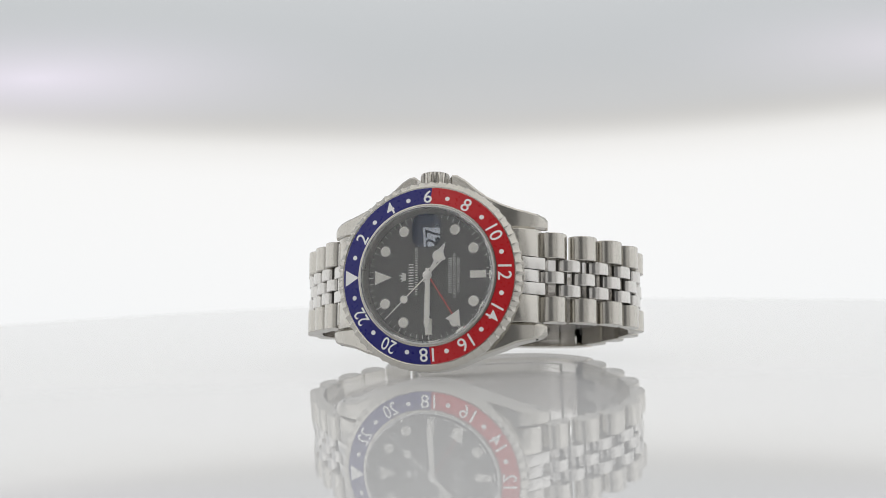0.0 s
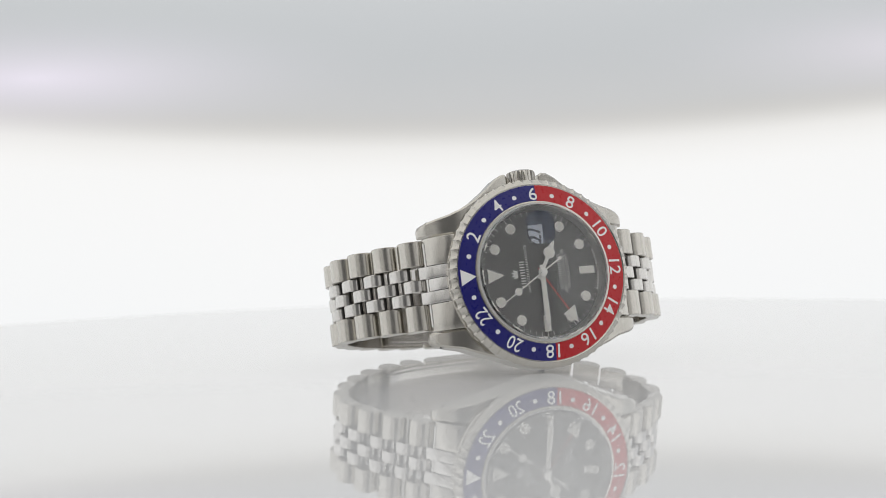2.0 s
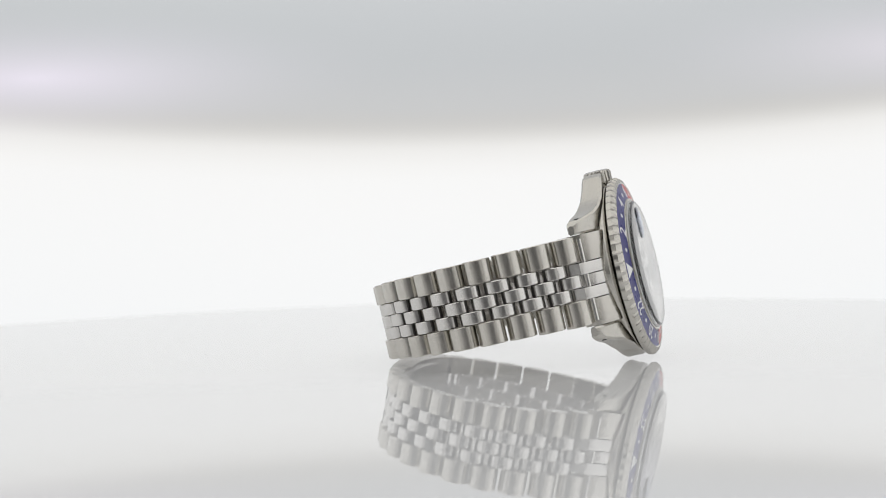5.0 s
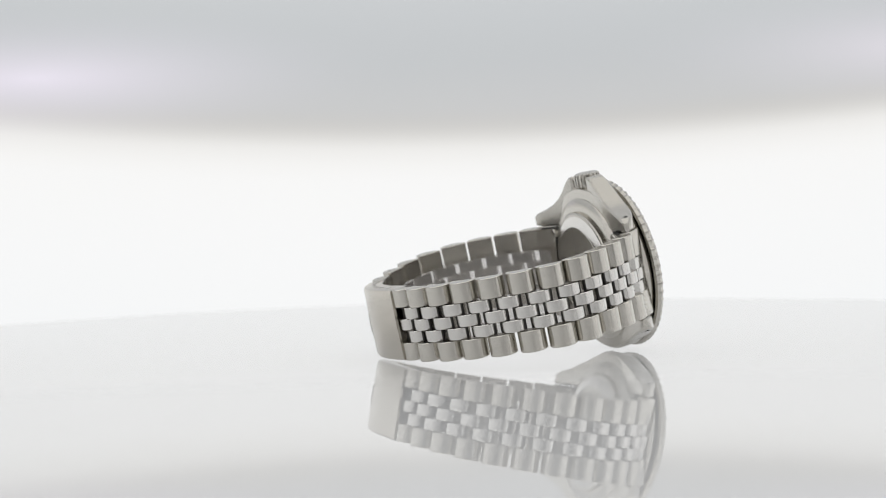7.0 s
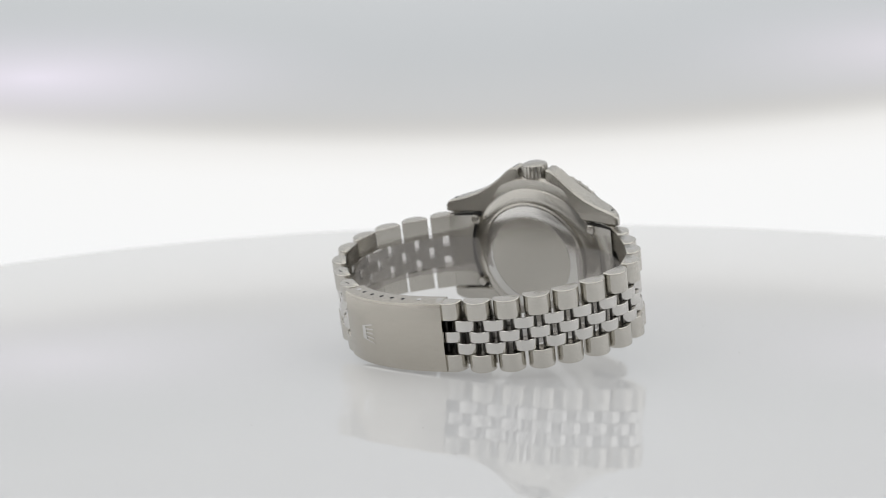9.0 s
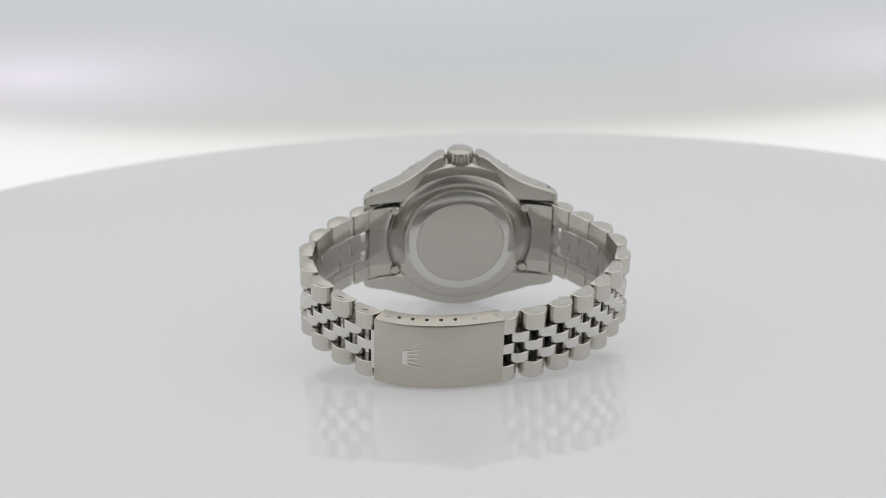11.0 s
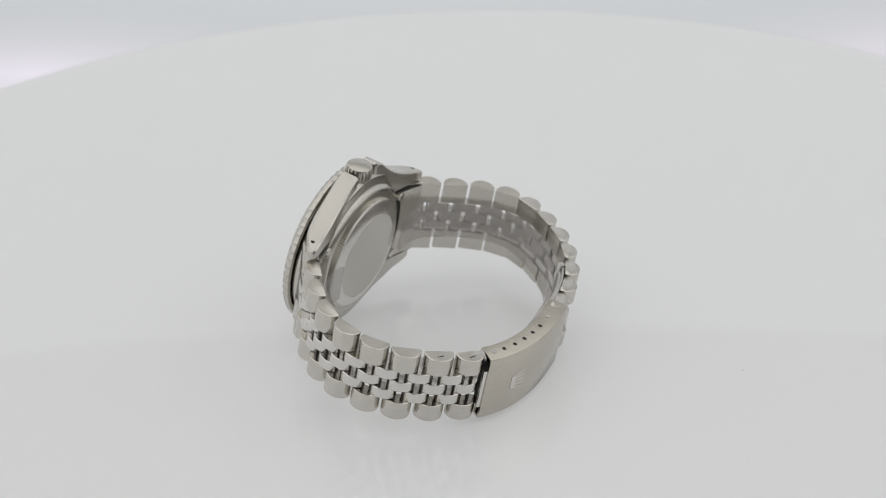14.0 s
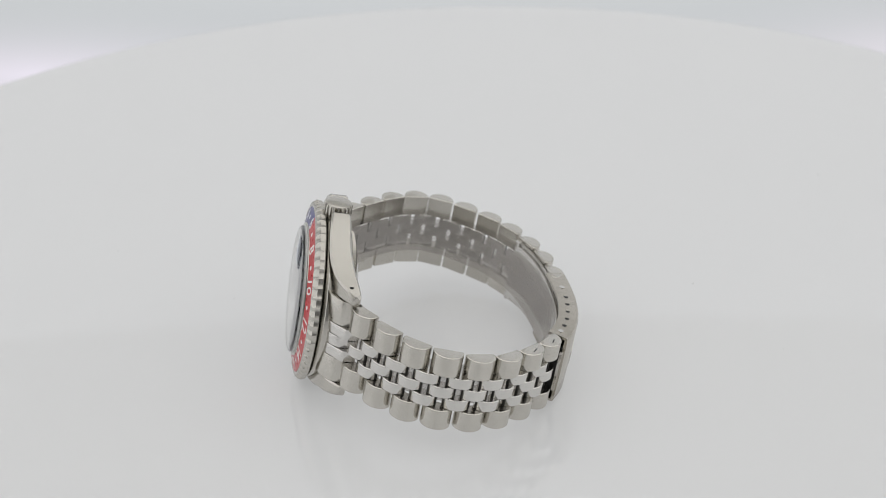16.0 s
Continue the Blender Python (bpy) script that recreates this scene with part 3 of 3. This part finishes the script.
def build_bracelet(watch):
    gap_shade_pins = []
    for start, count, sign in ((s_of(25.3, -11.45), 11, 1), (s_of(-25.0, -11.0), 8, -1)):
        far = S_CLASP0 - 1.5 if sign > 0 else S_CLASP1 + 4.1
        pitch = (far - start) / (count - 1)
        for i in range(count):
            for off in ((0.135, 0.365, 0.635, 0.865) if i < count - 1 else (0.135,)):
                gap_shade_pins.append(start + (i + off) * pitch)
        LINK_RUNS.append((start, count, pitch))
    bm = bmesh.new()
    s = 4.0
    loft(bm, [[on_loop(s, x, 0.7 * math.sin(a)) + flat_step(s, 0.7 * math.cos(a)) for a in [2 * math.pi * k / 10 for k in range(10)]] for x in (-9, 9)])
    bracelet = part("bracelet", bm, POLISHED, watch, "five-piece-link steel bracelet, brushed outer and polished inner links")
    # extra dark pins beside each link gap, added to stand for its shade
    for s in gap_shade_pins:
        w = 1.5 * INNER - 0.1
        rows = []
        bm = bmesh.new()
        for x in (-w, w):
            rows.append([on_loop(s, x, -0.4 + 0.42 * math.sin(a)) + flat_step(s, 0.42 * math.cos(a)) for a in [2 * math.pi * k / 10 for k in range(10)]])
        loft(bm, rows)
        part("pin", bm, SHADED_PIN_STEEL, bracelet)
    slots = []
    for start, count, pitch in LINK_RUNS:
        for i in range(count):
            s = start + i * pitch
            w = half_width(s)
            length = abs(pitch) * 0.90
            edge = 1.5 * INNER
            for x0, x1 in ((edge + 0.08, w), (-w, -edge - 0.08)):
                part("outer_link", link_mesh(s, x0, x1, length * 0.99, 3.2), BRUSHED, bracelet, smooth=32)
                if pitch < 0 and i >= count - 2 and x0 > 0:
                    slots.append((s, x1))
            part("center_link", link_mesh(s, -INNER / 2 + 0.05, INNER / 2 - 0.05, length * 0.9, 2.5), POLISHED, bracelet, smooth=32)
            if i < count - 1:
                t = s + pitch / 2
                for x0 in (-edge, INNER / 2):
                    part("side_link", link_mesh(t, x0 + 0.05, x0 + INNER - 0.05, length * 0.9, 2.5), POLISHED, bracelet, smooth=32)
    for s, x in slots:
        bm = bmesh.new()
        out = on_loop(s, 0, 1) - on_loop(s, 0, 0)
        loft(bm, [[on_loop(s, xx, 0.1) + flat_step(s, 0.75 * a) + out * 0.22 * b for a, b in ((-1, -1.6), (1, 0.4), (1, 1.6), (-1, -0.4))] for xx in (x - 0.2, x + 0.02)])
        part("screw_slot", bm, DARK, bracelet)
    return bracelet


LINK_RUNS = []


def build_end_links(watch):
    """The solid pieces that fill the gap between the lugs, outer parts brushed, three polished strips between."""
    for sy in (1, -1):
        sections = ((16.5, -3.9, -8.2), (18.2, -4.0, -8.6), (19.6, -4.6, -9.2), (20.9, -5.6, -10.0), (21.9, -6.7, -10.6), (22.6, -7.6, -11.0), (23.1, -8.6, -11.2)) if sy > 0 else ((16.5, -3.9, -8.2), (18.2, -4.0, -8.6), (19.6, -4.6, -9.2), (20.9, -5.6, -10.0), (21.9, -6.7, -10.6), (22.4, -7.6, -10.8))
        edge = 1.5 * INNER

        def strip(x0, x1, rows):
            bm = bmesh.new()
            loft(bm, [box_ring(x0, x1, zb, zt, y * sy, 0.15) for y, zt, zb in rows])
            return bm

        def inside(half, r, drop):
            """The end link's underside: its inner edge follows the round case back."""
            bm = bmesh.new()
            rows = []
            for k in range(13):
                x = half * (k / 6 - 1)
                y = math.sqrt(r * r - x * x)
                rows.append([(x, sy * yy, zz) for yy, zz in ((y, -8.2), (22.3, -9.9), (22.5, -11.5 + drop), (20.6, -10.6 + drop), (y + 0.5, -9.35 + drop), (y, -9.1 + drop))])
            return loft(bm, rows)
        end = part("end_link", strip(-10.0, -edge - 0.06, sections), BRUSHED, watch, "brushed steel end link between the lugs", 30)
        part("end_link_back", inside(9.45, 18.15, 0.0), SATIN, end, "", 30)
        part("seam", inside(9.8, 17.6, 0.55), DARK, end, "dark seam round the end link", 30)
        for sx in (1, -1):
            bm = bmesh.new()
            lathe(bm, [(0, -8.3), (1.15, -8.3), (1.15, -9.6), (0.9, -9.8), (0, -9.85)], 28, center=(8.35 * sx, 16.1 * sy, 0))
            part("end_link_tab", bm, SATIN, end, "rounded steel tab of the end link", 30)
        part("end_link_side", strip(edge + 0.06, 10.0, sections), BRUSHED, end, "", 30)
        longer = sections[:5] + ((22.3, -7.0, -10.4), (23.6, -8.3, -11.2)) + (((24.4, -9.4, -12.0),) if sy > 0 else ())
        for x0, rows in ((-edge, longer), (-INNER / 2, sections), (INNER / 2, longer)):
            part("end_strip", strip(x0 + 0.06, x0 + INNER - 0.06, rows), POLISHED, end, "", 30)


def build_clasp(watch):
    s0, s1 = S_CLASP0 - 0.6, S_CLASP1 + 0.6
    w = 8.3
    n = 28
    ss = [s0 + (s1 - s0) * k / n for k in range(n + 1)]
    prof = [(-w, -2.7), (-w, 1.2), (-w + 0.15, 1.75), (-w + 0.7, 2.0), (0, 2.1), (w - 0.7, 2.0), (w - 0.15, 1.75), (w, 1.2), (w, -2.7), (w - 0.6, -2.7), (w - 0.6, 1.3), (0, 1.5), (-w + 0.6, 1.3), (-w + 0.6, -2.7)]
    bm = bmesh.new()
    loft(bm, [[on_loop(s, x, h) for x, h in prof] for s in ss])
    clasp = part("clasp", bm, BRUSHED_V, watch, "brushed folding clasp cover with adjustment holes in its edge", 35)
    for k, back in enumerate((2.1, 4.9, 8.1, 11.3, 14.5, 17.7, 21.9, 26.7)):
        s = s1 - back
        pin = k in (0, 6)
        bm = bmesh.new()
        c = on_loop(s, w - 0.2, -0.6)
        r = 0.62 if pin else 0.52
        ring = lambda x, rr: [c + Vector((x, 0, 0)) + flat_step(s, rr * math.cos(a)) + (on_loop(s, 0, 1) - on_loop(s, 0, 0)) * rr * math.sin(a) for a in [2 * math.pi * j / 14 for j in range(14)]]
        loft(bm, [ring(0, r), ring(0.28 if pin else 0.215, r)])
        part("rivet" if pin else "adjusting_hole", bm, POLISHED if pin else DARK, clasp)
    # plain emblem on the cover
    bm = bmesh.new()
    se = S_CLASP1 - 6.6
    for k in range(5):
        a = (k - 2) * 0.85
        q = [(a - 0.16, 0.4), (a + 0.16, 0.4), (a * 1.35 + 0.12, 2.8), (a * 1.35 - 0.12, 2.8)]
        loft(bm, [[on_loop(se - y, -x - 0.2, h) for x, y in q] for h in (2.0, 2.2)])
    q = [(-1.6, -0.7), (1.6, -0.7), (1.85, 0.4), (-1.85, 0.4)]
    loft(bm, [[on_loop(se - y, -x - 0.2, h) for x, y in q] for h in (2.0, 2.2)])
    part("emblem", bm, POLISHED, clasp, "small raised emblem shape")
    # lip, blades and hinge
    bm = bmesh.new()
    loft(bm, [[on_loop(s1 + d, x, h) for x, h in ((-5, 1.15), (5, 1.15), (5, 1.75), (-5, 1.75))] for d in (-0.5, 0.6, 0.9)])
    part("lip", bm, POLISHED, clasp)
    bm = bmesh.new()
    loft(bm, [[on_loop(s1 + d, x, h) for x, h in ((-5.6, -1.5), (5.6, -1.5), (5.6, 1.05), (-5.6, 1.05))] for d in (-0.8, 0.05)])
    part("end_slot", bm, DARK, clasp, "dark hollow at the clasp's end")
    for off, a, b, ww in ((-2.2, S_CLASP0 - 17, S_CLASP1 - 1, 7.6), (-2.8, S_CLASP0 - 16.5, S_CLASP1 - 6, 6.9)):
        bm = bmesh.new()
        loft(bm, [[on_loop(a + (b - a) * k / 24, x, h) for x, h in ((-ww, off - 0.25), (ww, off - 0.25), (ww, off + 0.25), (-ww, off + 0.25))] for k in range(25)])
        part("blade", bm, POLISHED, clasp, "thin curved steel clasp blade")
    bm = bmesh.new()
    hs = S_CLASP0 - 17
    loft(bm, [[on_loop(hs, x, -2.5 + 0.8 * math.sin(a)) + flat_step(hs, 0.8 * math.cos(a)) for a in [2 * math.pi * j / 16 for j in range(16)]] for x in (-7.8, 7.8)])
    part("hinge", bm, POLISHED, clasp)
    return clasp


def build_liner(watch):
    """A springy clear strip along the bracelet's inside; both ends bend in towards the case back."""
    a, b, n = s_of(27.0, -13.4), s_of(-28.6, -14.3), 80
    mid = [on_loop(a + (b - a) * k / n, 0, -3.3 - 0.8 * math.sin(math.pi * k / n)) for k in range(n + 1)]
    path = [Vector((0, 13.4, -12.7)), Vector((0, 15.6, -12.5)), Vector((0, 17.4, -12.4)), Vector((0, 19.8, -12.8)), Vector((0, 22.5, -14.0))] + mid[2:-2]
    path += [Vector((0, -23.5, -14.2)), Vector((0, -20.4, -12.9)), Vector((0, -17.8, -12.4)), Vector((0, -16.0, -12.5)), Vector((0, -13.8, -12.7))]
    bm = bmesh.new()
    rows = []
    for k, p in enumerate(path):
        q = path[min(k + 1, len(path) - 1)] - path[max(k - 1, 0)]
        nrm = Vector((0, q.z, -q.y)).normalized() * 0.35
        rows.append([p + nrm + Vector((x, 0, 0)) for x in (-4.6, 4.6)] + [p - nrm + Vector((x, 0, 0)) for x in (4.6, -4.6)])
    loft(bm, rows)
    return part("clear_liner", bm, FILM, watch, "clear plastic strip lining the inside of the bracelet")


build_room()
turntable = build_turntable()
backdrop = build_backdrop()
watch = tagged(new("wristwatch"), "steel wristwatch with blue-and-red bezel lying sideways on the turntable", "wristwatch")
build_case(watch)
build_crown(watch)
build_bezel(watch)
build_dial(watch)
second_hand = build_hands(watch)
build_crystal(watch)
build_end_links(watch)
build_bracelet(watch)
build_clasp(watch)
build_liner(watch)


def motions():
    steps = [0.5 * k for k in range(33)]
    for thing in (turntable, watch):
        walk(thing, [(t, pose(0, 0, 0, 0, 0, SPIN_START + SPIN * t)) for t in steps])
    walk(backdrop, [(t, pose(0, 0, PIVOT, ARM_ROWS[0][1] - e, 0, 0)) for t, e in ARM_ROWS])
    walk(second_hand, [(t, LAID @ Matrix.Rotation(radians(-(315.6 + 6 * t)), 4, "Z")) for t in steps])


motions()
